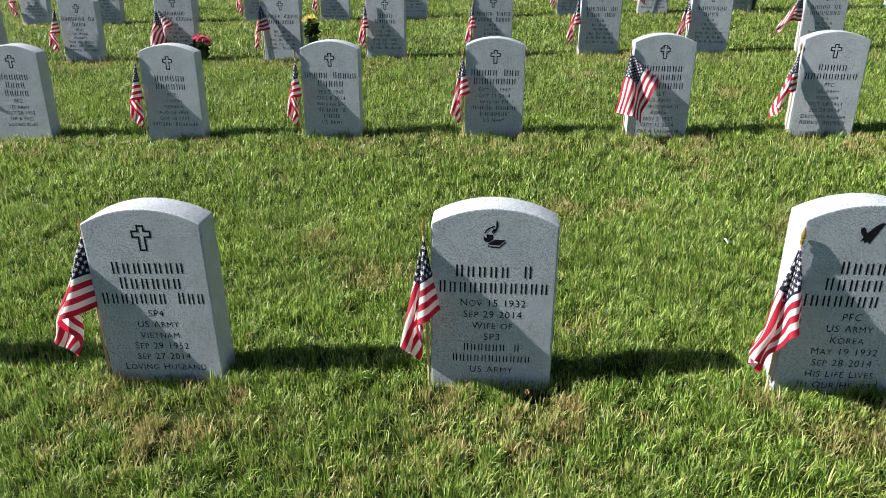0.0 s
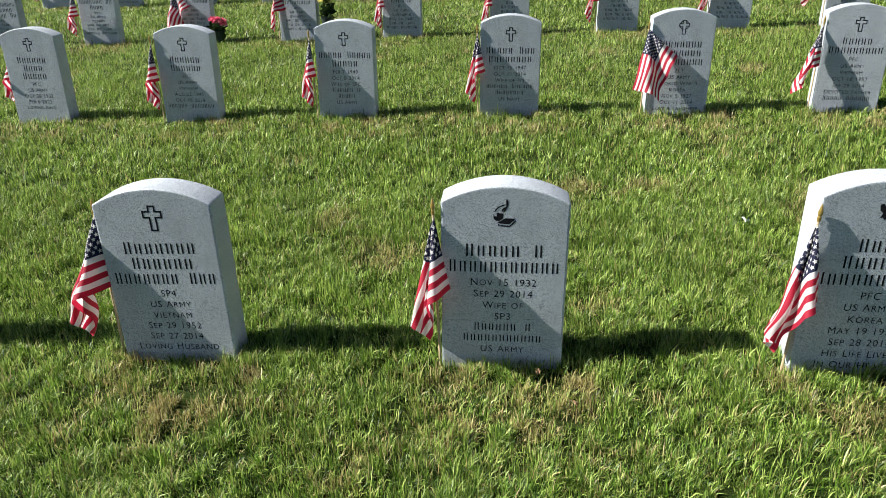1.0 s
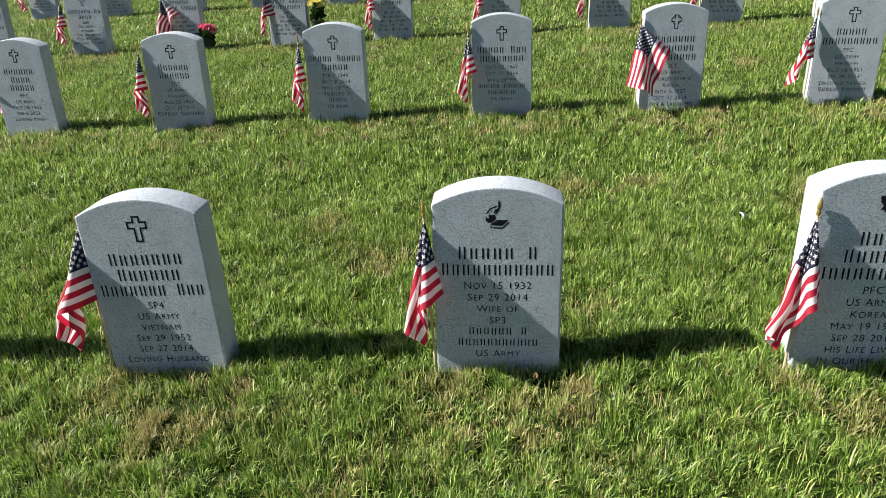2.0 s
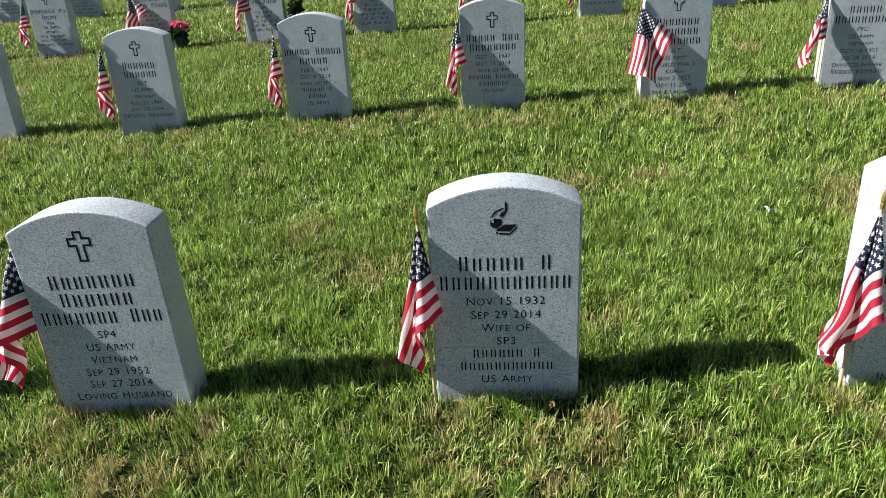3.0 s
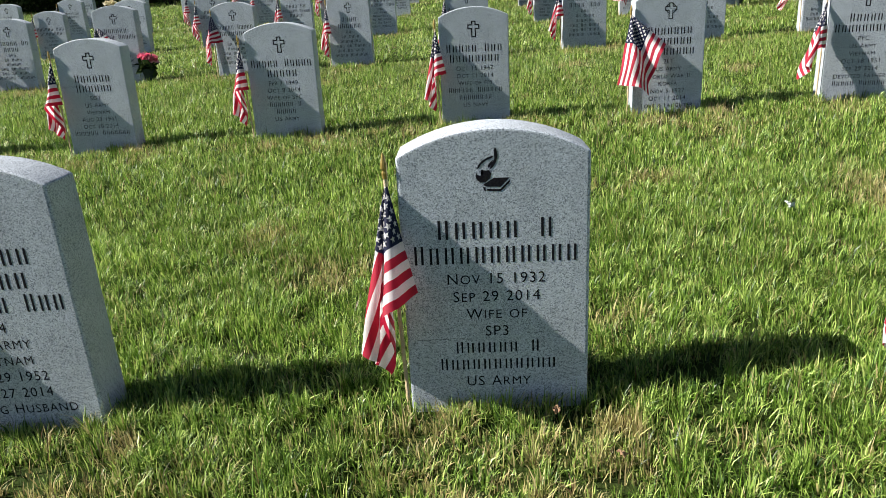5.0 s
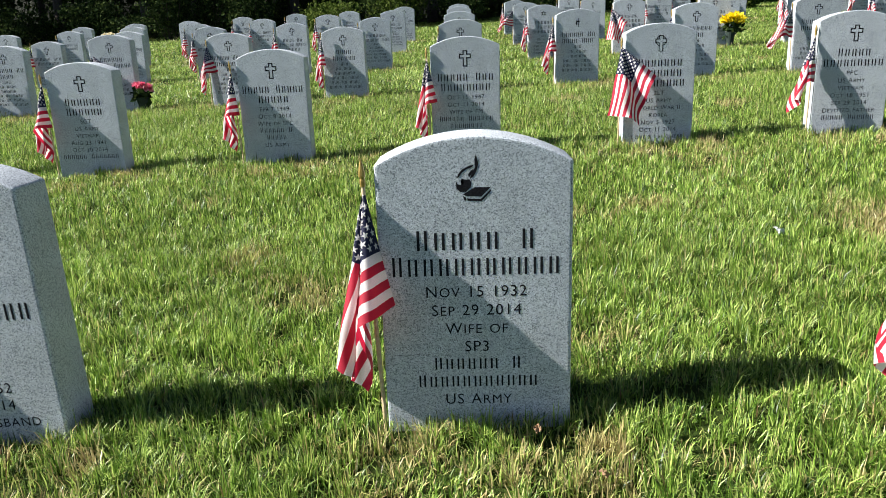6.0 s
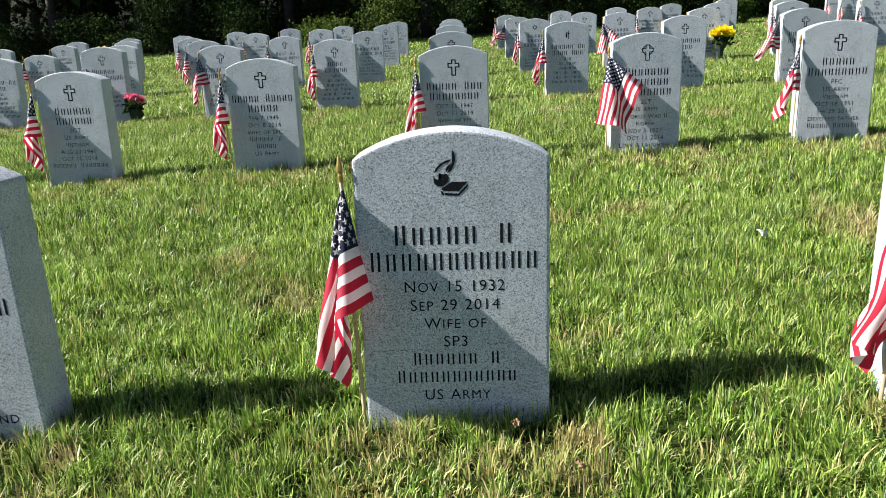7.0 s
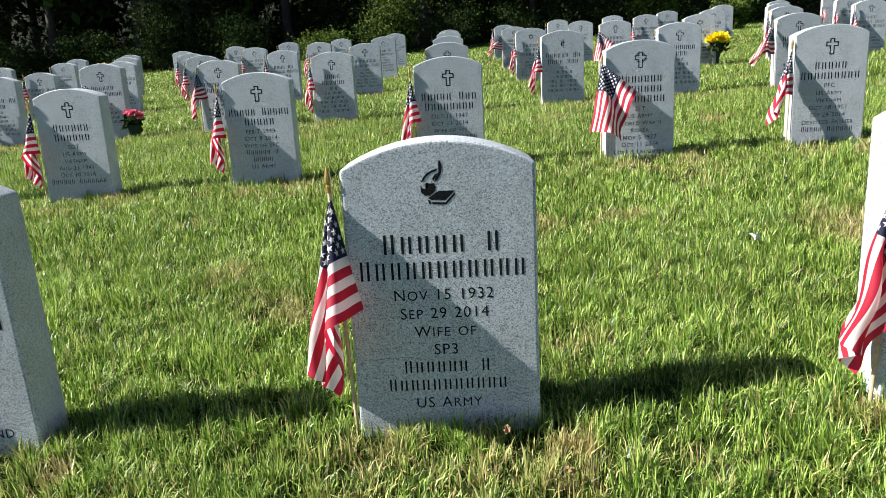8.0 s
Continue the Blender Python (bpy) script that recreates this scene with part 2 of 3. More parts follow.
def flame_emblem():
    """A flame above a tool head and an open book, cut as solid dark shapes."""
    bm = bmesh.new()
    flat(bm, [(0.0042, 0.0399), (0.0067, 0.0336), (0.0084, 0.0252), (0.0059, 0.0139), (0.0000, 0.0038), (-0.0067, -0.0004), (-0.0025, 0.0097), (0.0025, 0.0189), (0.0038, 0.0256), (0.0021, 0.0332)])
    flat(bm, [(0.0021, 0.0239), (-0.0084, 0.0218), (-0.0189, 0.0160), (-0.0256, 0.0088), (-0.0286, 0.0004), (-0.0239, 0.0042), (-0.0197, 0.0101), (-0.0122, 0.0160), (-0.0029, 0.0193)])
    flat(bm, [(-0.0076, 0.0021), (-0.0092, 0.0071), (-0.0050, 0.0130), (0.0004, 0.0172), (-0.0021, 0.0097)])
    flat(bm, [(-0.0302, -0.0034), (-0.0269, -0.0088), (-0.0210, -0.0105), (-0.0168, -0.0071), (-0.0172, -0.0029), (-0.0206, 0.0008), (-0.0126, -0.0017), (-0.0067, -0.0008), (-0.0034, -0.0071), (-0.0055, -0.0155), (-0.0139, -0.0223), (-0.0231, -0.0223), (-0.0294, -0.0160)])
    flat(bm, [(-0.0181, -0.0265), (0.0013, -0.0147), (0.0286, -0.0151), (0.0126, -0.0311), (-0.0134, -0.0298)])
    flat(bm, [(-0.0118, -0.0336), (0.0118, -0.0353), (0.0286, -0.0185), (0.0286, -0.0231), (0.0126, -0.0391), (-0.0105, -0.0378)])
    flat(bm, [(-0.0185, -0.0290), (-0.0139, -0.0315), (-0.0130, -0.0386), (-0.0172, -0.0357)])
    return bm


def bird_emblem():
    bm = bmesh.new()
    flat(bm, [(-0.030, 0.020), (-0.022, 0.024), (-0.012, 0.008), (-0.004, 0.012), (0.004, 0.026), (0.018, 0.036), (0.028, 0.034), (0.020, 0.022), (0.012, 0.004), (0.004, -0.010), (-0.002, -0.022), (-0.008, -0.014), (-0.014, -0.020), (-0.018, -0.012), (-0.026, -0.016), (-0.020, -0.002), (-0.028, 0.006)])
    return bm


def small_flame_emblem():
    bm = bmesh.new()
    band(bm, [(0.006, 0.03), (0.006, -0.03)], 0.005, False)
    band(bm, [(-0.004, 0.008), (0.016, 0.008)], 0.005, False)
    flat(bm, [(-0.006, -0.026), (-0.018, -0.006), (-0.014, 0.010), (-0.004, 0.028), (-0.008, 0.010), (-0.004, -0.006)])
    return bm


def star_emblem():
    bm = bmesh.new()
    for turn in (0, math.pi):
        band(bm, [(0.026 * math.sin(turn + 2 * math.pi * k / 3), 0.026 * math.cos(turn + 2 * math.pi * k / 3)) for k in range(3)], 0.004)
    return bm


def shared(bm, name, material):
    me = bpy.data.meshes.new(name)
    bm.to_mesh(me)
    bm.free()
    me.materials.append(material)
    return me


SLAB = shared(slab_bmesh(W, SHOULDER, RISE, 0.0045), "slab", STONE)
FRONT_SLAB = shared(slab_bmesh(0.336, 0.475, 0.045, 0.006), "slab", STONE)
EMBLEMS = {"cross": shared(cross_emblem(), "emblem", PAINT), "celtic": shared(cross_emblem(True), "emblem", PAINT), "flame": shared(flame_emblem(), "emblem", PAINT),
           "bird": shared(bird_emblem(), "emblem", PAINT), "small": shared(small_flame_emblem(), "emblem", PAINT), "star": shared(star_emblem(), "emblem", PAINT)}


def lettering(text, cap, limit):
    """A cut line of capitals, the first of each word taller, as a flat mesh; its width in metres is kept under the limit."""
    c = bpy.data.curves.new("inscription", "FONT")
    c.body = text
    c.small_caps_scale = 0.86
    c.align_x, c.size, c.resolution_u, c.space_character, c.space_word = "CENTER", 1.0, 3, 1.12, 1.15
    for k, ch in enumerate(text):
        c.body_format[k].use_small_caps = ch.islower()
    ob = bpy.data.objects.new("inscription", c)
    scene.collection.objects.link(ob)
    me = bpy.data.meshes.new_from_object(ob.evaluated_get(bpy.context.evaluated_depsgraph_get()))
    bpy.data.objects.remove(ob)
    bpy.data.curves.remove(c)
    co = np.empty(len(me.vertices) * 3, np.float32)
    me.vertices.foreach_get("co", co)
    co = co.reshape(-1, 3)
    k = cap / 0.70
    wide = min(k * 0.98, limit / max(np.ptp(co[:, 0]), 1e-3))
    co = np.stack([co[:, 0] * wide, np.full(len(co), -0.0003), co[:, 1] * k], -1)
    me.vertices.foreach_set("co", co.ravel())
    me.materials.clear()
    me.materials.append(PAINT)
    me.name = "inscription"
    return me


def bars(words, cap, width):
    """Plain upright bars that stand in for a line of letters: words are letter counts."""
    bm = bmesh.new()
    slots = sum(words) + len(words) - 1
    pitch = width / slots
    x = -width / 2
    for n in words:
        for k in range(n):
            h = cap * (1.14 if k == 0 else 1.0)
            for a in (0.19, 0.62):
                flat(bm, [(x + pitch * a, 0), (x + pitch * (a + 0.16), 0), (x + pitch * (a + 0.16), h), (x + pitch * a, h)])
            x += pitch
        x += pitch
    return shared(bm, "inscription", PAINT)


MADE = {}


def line_mesh(item, big):
    key = (item, big)
    if key not in MADE:
        cap = 0.031 if big else 0.0205
        if isinstance(item, str):
            MADE[key] = lettering(item, cap, 0.27)
        else:
            n = sum(item) + len(item) - 1
            MADE[key] = bars(item, cap, min(0.30, n * cap * 0.98))
    return MADE[key]


STONE_AT = []


def headstone(col, row, names, lines, emblem="cross", shift=(0.0, 0.0, 0.0), lean=(0.0, 0.0), turn=0.0, label="upright grey granite headstone with a curved top in the lawn"):
    x, y = col + shift[0], ROW_Y[row] + shift[1]
    z = float(height(x, y)) + 0.022 + shift[2]
    ob = thing("headstone", pose(x, y, z, lean[0], lean[1], turn), label, "headstone", "headstones in rows")
    STONE_AT.append((x, y))
    s = new("slab", SLAB if row else FRONT_SLAB)
    s.parent = ob
    at = 0.331 if len(names) == 3 else 0.324
    e = new("emblem", EMBLEMS[emblem])
    e.parent, e.location = ob, (0, 0, at + (0.104 if len(names) < 3 else 0.106) + (0.020 if emblem == "flame" else 0.0))
    tagged(e, "black-painted cut emblem")
    step = 0.0465
    for item in names:
        t = new("inscription", line_mesh(item, True))
        t.parent, t.location = ob, (0, 0, at)
        at -= step
    at += step - 0.0395
    for item in lines:
        if at > -0.01:
            t = new("inscription", line_mesh(item, False))
            t.parent, t.location = ob, (0, 0, at)
        at -= 0.0345
    return ob


# front row
main = headstone(0.0, 0, [(5, 1), (11,)], ["Nov 15 1932", "Sep 29 2014", "Wife of", "SP3", (6, 1), (11,), "US Army"], "flame", label="grey granite headstone with flame and book emblem")
for x0, x1, z0 in ((-0.150, -0.062, 0.128), (0.055, 0.125, 0.137)):
    bm = bmesh.new()
    band(bm, [(x0 + (x1 - x0) * k / 8, z0 + 0.0012 * math.sin(k * 2.1 + x0 * 40) + 0.003 * k / 8) for k in range(9)], 0.0006, False)
    part("crack", bm, PAINT, main, "thin dark horizontal crack")
headstone(-0.954, 0, [(7,), (6,), (7, 3)], ["SP4", "US Army", "Vietnam", "Sep 29 1952", "Sep 27 2014", "Loving Husband"], shift=(0.014, 0, -0.008), lean=(0, -1.8), label="grey granite headstone with cut outline cross")
headstone(0.932, 0, [(4,), (6,), (7, 2)], ["PFC", "US Army", "Korea", "May 19 1932", "Sep 28 2014", "His Life Lives", "In Our Hearts"], "bird", shift=(0.010, -0.014, 0.003), turn=0, label="grey granite headstone with dark winged emblem")
headstone(-1.89, 0, [(6,), (8,)], [(3,), "US Army", (5, 4), (5, 4)])
# second row
headstone(-2.79, 1, [(6,), (4,), (5,)], ["PFC", "US Army", "Oct 28 1932", "Feb 6 2022", "Loving Kind"], label="grey granite headstone with a mostly sunlit face")
headstone(-1.86, 1, [(6,), (6,)], ["SGT", "US Army", "Vietnam", "Aug 23 1941", "Oct 10 2014", (6, 7)])
headstone(-0.925, 1, [(5, 5), (5,)], ["Feb 7 1949", "Oct 8 2014", "Wife of SFC", (6, 1), (5,), "US Army"])
headstone(0.005, 1, [(5, 3), (8,)], ["Oct 15 1947", "Oct 11 2014", "Wife of FM", (6, 6), (8,), "US Navy"])
headstone(0.92, 1, [(7,), (7,), (8,)], ["2LT", "US Army", "World War II", "Korea", "Nov 5 1927", "Oct 11 2014", "Love & Laughter"], "celtic", shift=(0.005, 0, 0.010), label="grey granite headstone with ringed cross emblem")
headstone(1.82, 1, [(5,), (9,)], ["PFC", "US Army", "Vietnam", "Oct 18 1951", "Sep 29 2014", "Devoted Father", (5, 6)], shift=(0.002, -0.005, 0.012), turn=-5)
# third row and those behind: the writing is too small to read
rng = random.Random(5)
# small settling of single stones: across and up
SETTLED = {(2, -3): (-0.04, 0.045), (2, -1): (0.0, -0.018), (2, 0): (0.0, -0.005), (3, -5): (0.0, -0.04)}
LIMITS = {2: (-5, 4), 3: (-6, 5), 4: (-7, 6), 5: (-7, 7)}
FAR_EMBLEM = {(2, 1): "small", (3, 1): "star", (4, 0): "cross"}
for row in range(2, 6):
    for k in range(-7, 8):
        if not LIMITS[row][0] <= k <= LIMITS[row][1]:
            continue
        names = [(rng.randint(4, 7), rng.randint(1, 6)) if rng.random() < 0.4 else (rng.randint(4, 8),) for _ in range(rng.choice((2, 2, 3)))]
        rest = [(3,), (2, 4), (rng.randint(5, 8),), (3, 2, 4), (3, 2, 4), (rng.randint(5, 7), rng.randint(5, 7))]
        dx, dz = SETTLED.get((row, k), (0.0, rng.uniform(-0.008, 0.008)))
        headstone(0.902 * k - 0.015, row, names, rest, FAR_EMBLEM.get((row, k), "cross"), (dx + rng.uniform(-0.008, 0.008), rng.uniform(-0.02, 0.02), dz), (rng.uniform(-0.6, 0.6), rng.uniform(-0.5, 0.5)), rng.uniform(-1.2, 1.2) - (2 if k >= 2 else 0))

# ---- stick flags ----
HOIST, FLY = 0.215, 0.325


def cloth_fan(start, legs, steps=120):
    """The pleated fan in which a cloth hangs from its top corner: for each angle in the cloth, counted from the hoist, how far
    (radians) it hangs to the side and towards the viewer. Each leg of the pleat is (share of the right angle, heading in degrees)."""
    total = sum(share for share, _ in legs)
    ends = list(itertools.accumulate(share / total for share, _ in legs))
    side, out, fan = start[0], start[1], [start]
    for k in range(steps):
        t = (k + 0.5) / steps
        heading = 0.0
        for i, (_, turn) in enumerate(legs):
            rise = min(1.0, max(0.0, (t - (ends[i - 1] if i else -1.0)) / 0.12 + 0.5))
            fall = min(1.0, max(0.0, (t - ends[i]) / 0.12 + 0.5)) if i < len(legs) - 1 else 0.0
            heading += radians(turn) * (rise - fall)
        step = math.pi / 2 / steps
        side, out = side + math.cos(heading) * step, out + math.sin(heading) * step
        fan.append((side, out))
    return fan


def flag_meshes(start, *legs):
    fan = cloth_fan(start, legs)

    def f(u, v):
        """The place of the cloth at u along the fly and v down the hoist, from the top of the hoist."""
        x, z = u * FLY, v * HOIST
        r, at = math.hypot(x, z), math.atan2(x, max(z, 1e-9)) / (math.pi / 2) * (len(fan) - 1)
        i = min(max(int(at), 0), len(fan) - 2)
        side, out = (fan[i][q] + (fan[i + 1][q] - fan[i][q]) * (at - i) for q in (0, 1))
        out += 0.045 * math.sin(31 * x + 17 * z) * min(1.0, r / 0.1)
        down = math.sqrt(max(0.05, 1 - math.sin(side) ** 2 - math.sin(out) ** 2))
        return Vector((-math.sin(side), -math.sin(out), -down)) * r

    bm = bmesh.new()
    nu, nv = 30, 39
    grid = [[bm.verts.new(f(i / nu, j / nv)) for i in range(nu + 1)] for j in range(nv + 1)]
    for j in range(nv):
        for i in range(nu):
            face = bm.faces.new((grid[j][i], grid[j + 1][i], grid[j + 1][i + 1], grid[j][i + 1]))
            face.smooth = True
            stripe = j // 3
            face.material_index = 2 if stripe < 7 and i < nu * 0.4 else stripe % 2
    cloth = bpy.data.meshes.new("cloth")
    bm.to_mesh(cloth)
    bm.free()
    for m in (RED, WHITE, BLUE):
        cloth.materials.append(m)
    bm = bmesh.new()
    e = 0.01
    for r in range(9):
        for c in range(6 - r % 2):
            u0, v0 = 0.4 * (2 * c + 1 + r % 2) / 12, 7 / 13 * (r + 1) / 10
            for side in (-1, 1):
                ring = []
                for k in range(10):
                    q = 0.0074 * (1 if k % 2 == 0 else 0.40)
                    u, v = u0 + q * math.sin(math.pi * k / 5) / FLY, v0 - q * math.cos(math.pi * k / 5) / HOIST
                    p = f(u, v)
                    n = (f(u + e, v) - p).cross(f(u, v + e) - p).normalized()
                    ring.append(bm.verts.new(p + n * side * 0.0009))
                p = f(u0, v0)
                n = (f(u0 + e, v0) - p).cross(f(u0, v0 + e) - p).normalized()
                mid = bm.verts.new(p + n * side * 0.0009)
                for k in range(10):
                    bm.faces.new((ring[k], ring[(k + 1) % 10], mid))
    stars = shared(bm, "star_field", WHITE)
    return cloth, stars


def staff_bmesh(length):
    bm = bmesh.new()
    return lathe(bm, [((0, 0, -0.12), 0.0036), ((0, 0, 0.1), 0.0038), ((0, 0, length), 0.0036)], 8)


def finial_bmesh():
    bm = bmesh.new()
    return lathe(bm, [((0, 0, -0.008), 0.0048), ((0, 0, 0.002), 0.0052), ((0, 0, 0.006), 0.0040), ((0, 0, 0.010), 0.0062), ((0, 0, 0.018), 0.0058), ((0, 0, 0.030), 0.0032), ((0, 0, 0.038), 0.0006)], 10)


STAFF = shared(staff_bmesh(0.450), "staff", WOOD)
FINIAL = shared(finial_bmesh(), "finial", GOLD)
# where the hoist hangs (to the side, towards the viewer; radians), then the legs of the pleat
DRAPES = {
    "hang": flag_meshes((-0.22, 0.12), (0.27, 66), (0.38, -94), (0.19, 104), (0.16, -104)),
    "swing": flag_meshes((-0.36, 0.12), (0.60, 56), (0.40, -95), (0.50, 100)),
    "furled": flag_meshes((-0.15, 0.12), (0.27, 74), (0.38, -98), (0.19, 104), (0.16, -108)),
    "side": flag_meshes((-0.14, 0.10), (0.28, 66), (0.38, -95), (0.20, 104), (0.14, -108)),
    "beside": flag_meshes((-0.14, 0.10), (0.34, 60), (0.36, -96), (0.22, 106), (0.16, -116)),
    "drawn": flag_meshes((-0.04, 0.08), (0.52, 58), (0.38, -98), (0.38, 116), (0.30, -120)),
    "spread": flag_meshes((-0.84, 0.16), (0.42, 52), (0.38, -58), (0.40, 55), (0.37, -58)),
    "stretched": flag_meshes((-0.06, 0.10), (0.75, 48), (0.42, -85), (0.40, 110)),
}


def stick_flag(x, y, drape, lean=(0.0, 0.0), lift=0.0, turn=0.0, label="small national flag on a wooden stick beside a headstone"):
    z = float(height(x, y)) + 0.022 + lift
    ob = thing("stick_flag", pose(x, y, z, lean[0], lean[1], 0), label, "flag", "stick flags at headstones")
    for name, me, at in (("staff", STAFF, 0.0), ("finial", FINIAL, 0.449)):
        p = new(name, me)
        p.parent, p.location = ob, (0, 0, at)
    back = pose(0, 0, 0, lean[0], lean[1], 0).inverted() @ pose(0, 0, 0, 0, 0, turn)
    cloth = new("cloth", DRAPES[drape][0])
    cloth.parent = ob
    cloth.matrix_local = Matrix.Translation((0, 0, 0.443)) @ back
    tagged(cloth, "red and white striped cloth with blue canton")
    stars = new("star_field", DRAPES[drape][1])
    stars.parent = cloth
    return ob


stick_flag(-0.174, 0.005, "hang", (0.3, -1.8))
stick_flag(-0.954 - 0.179, 0.030, "beside", (0, -0.5), -0.015)
stick_flag(0.932 - 0.178, -0.022, "side", (0, 2.2), -0.02)
stick_flag(-1.89 - 0.178, -0.01, "hang")
for x, drape, lean in ((-2.79, "side", 0), (-1.86, "furled", -3), (-0.925, "furled", -5), (0.005, "hang", -2), (0.92, "spread", 1), (1.822, "drawn", 1)):
    stick_flag(x - 0.175 - (0.008 if x > 0.5 else 0.0), ROW_Y[1] + (0.095 if x < -2.5 else -0.004 if x < 1.5 else 0.012), drape, (0, lean * 0.5))
NO_FLAG = {(3, 0), (4, 0), (5, 0), (4, -1), (5, -1), (5, -5)}
for row in range(2, 6):
    for k in range(-7, 8):
        if not LIMITS[row][0] <= k <= LIMITS[row][1] or (row, k) in NO_FLAG:
            continue
        drape = {(2, -3): "spread", (2, -2): "swing", (2, 3): "stretched", (3, 2): "spread", (4, 1): "stretched"}.get((row, k)) or rng.choice(("hang", "furled", "side", "furled"))
        stick_flag(0.902 * k - 0.015 - 0.176 + rng.uniform(-0.006, 0.004), ROW_Y[row] + rng.uniform(-0.012, 0.002), drape, (rng.uniform(-2, 2), rng.uniform(-3, 2)), turn=rng.uniform(-12, 12))


# ---- flowers ----
def petals(centres, size, count, seed, squash=0.7):
    """Cupped petals round flower centres."""
    r = np.random.default_rng(seed)
    verts, faces = [], []
    for c in centres:
        for k in range(count):
            d = r.normal(size=3)
            d[2] = abs(d[2]) * squash + 0.15
            d /= np.linalg.norm(d)
            s = np.cross(d, r.normal(size=3))
            s /= np.linalg.norm(s)
            n = np.cross(d, s)
            base, q = np.asarray(c) + d * size * 0.15, len(verts)
            L = size * r.uniform(0.7, 1.1)
            verts += [base, base + d * L * 0.55 + s * L * 0.38 + n * L * 0.1, base + d * L + n * L * 0.22, base + d * L * 0.55 - s * L * 0.38 + n * L * 0.1]
            faces.append((q, q + 1, q + 2, q + 3))
    return np.array(verts), np.array(faces)


def leaves(centre, reach, count, size, seed, flatness=1.0):
    r = np.random.default_rng(seed)
    c = np.asarray(centre) + r.normal(size=(count, 3)) * np.asarray(reach) * 0.5
    d = r.normal(size=(count, 3))
    d[:, 2] *= flatness
    d /= np.linalg.norm(d, axis=1)[:, None]
    s = np.cross(d, r.normal(size=(count, 3)))
    s /= np.linalg.norm(s, axis=1)[:, None]
    L = size * r.uniform(0.6, 1.3, (count, 1))
    v = np.stack([c, c + d * L * 0.5 + s * L * 0.28, c + d * L, c + d * L * 0.5 - s * L * 0.28], 1).reshape(-1, 3)
    return v, np.arange(count * 4).reshape(-1, 4)


def flower_pot(x, y, tall, spread, blooms, material, colour_word, seed, bloom=0.045):
    z = float(height(x, y)) + 0.02
    ob = thing("flower_pot", pose(x, y, z), colour_word + " artificial flowers in a dark green grave vase", "flowers")
    bm = bmesh.new()
    h = tall * 0.55
    lathe(bm, [((0, 0, -0.02), 0.030), ((0, 0, h * 0.5), 0.040), ((0, 0, h), 0.052), ((0, 0, h + 0.006), 0.055), ((0, 0, h + 0.002), 0.046)], 14)
    part("vase", bm, POT, ob)
    r = random.Random(seed)
    centres = [(r.uniform(-1, 1) * spread, r.uniform(-0.6, 0.6) * spread, tall + r.uniform(-0.02, 0.03)) for _ in range(blooms)]
    bm = bmesh.new()
    for c in centres:
        lathe(bm, [((0, 0, h * 0.6), 0.002), ((c[0] * 0.5, c[1] * 0.5, (h + c[2]) / 2), 0.002), (c, 0.002)], 5)
    part("stems", bm, SHADED_FOLIAGE, ob)
    for c in centres:
        v, f = petals([c], bloom, 26, seed + int(abs(c[0]) * 9999))
        from_arrays("bloom", v, f, material, ob)
    v, f = leaves((0, 0, tall * 0.72), (spread * 1.2, spread, tall * 0.25), 70, 0.07, seed)
    from_arrays("foliage", v, f, SHADED_FOLIAGE, ob)
    return ob


flower_pot(-2.53, 4.60, 0.15, 0.045, 6, PINK, "pink", 2)
flower_pot(-1.56, 4.62, 0.30, 0.035, 5, LEMON, "pale yellow", 3, bloom=0.042)
flower_pot(2.83, 6.86, 0.235, 0.085, 15, YELLOW, "bright yellow", 4, bloom=0.075)
flower_pot(-4.3, 8.0, 0.45, 0.07, 9, CREAM, "cream", 6)


# ---- litter on the lawn ----
def scrap(name, x, y, size, material, label, category, seed):
    r = random.Random(seed)
    bm = bmesh.new()
    bmesh.ops.create_grid(bm, x_segments=5, y_segments=5, size=size / 2)
    for v in bm.verts:
        v.co.x *= 1 - 0.35 * abs(v.co.y) / size
        v.co.z += r.uniform(-0.25, 0.25) * size + 0.6 * v.co.x * v.co.x / size
    bmesh.ops.solidify(bm, geom=bm.faces[:], thickness=0.0008)
    ob = mesh_ob(name, bm, material)
    ob.matrix_world = pose(x, y, float(height(x, y)) + 0.045, 35 + r.uniform(-20, 20), r.uniform(-25, 25), r.uniform(0, 180))
    tagged(ob, label, category)


scrap("paper_scrap", 0.902, 0.88, 0.027, PAPER, "crumpled white paper scrap lying on the grass", "litter", 1)
scrap("dead_leaf", 0.192, -0.204, 0.016, DEAD, "dry brown leaf lying in the grass", "leaf", 2)
scrap("dead_leaf", 0.10, -0.075, 0.013, DEAD, "dry brown leaf lying in the grass", "leaf", 3)


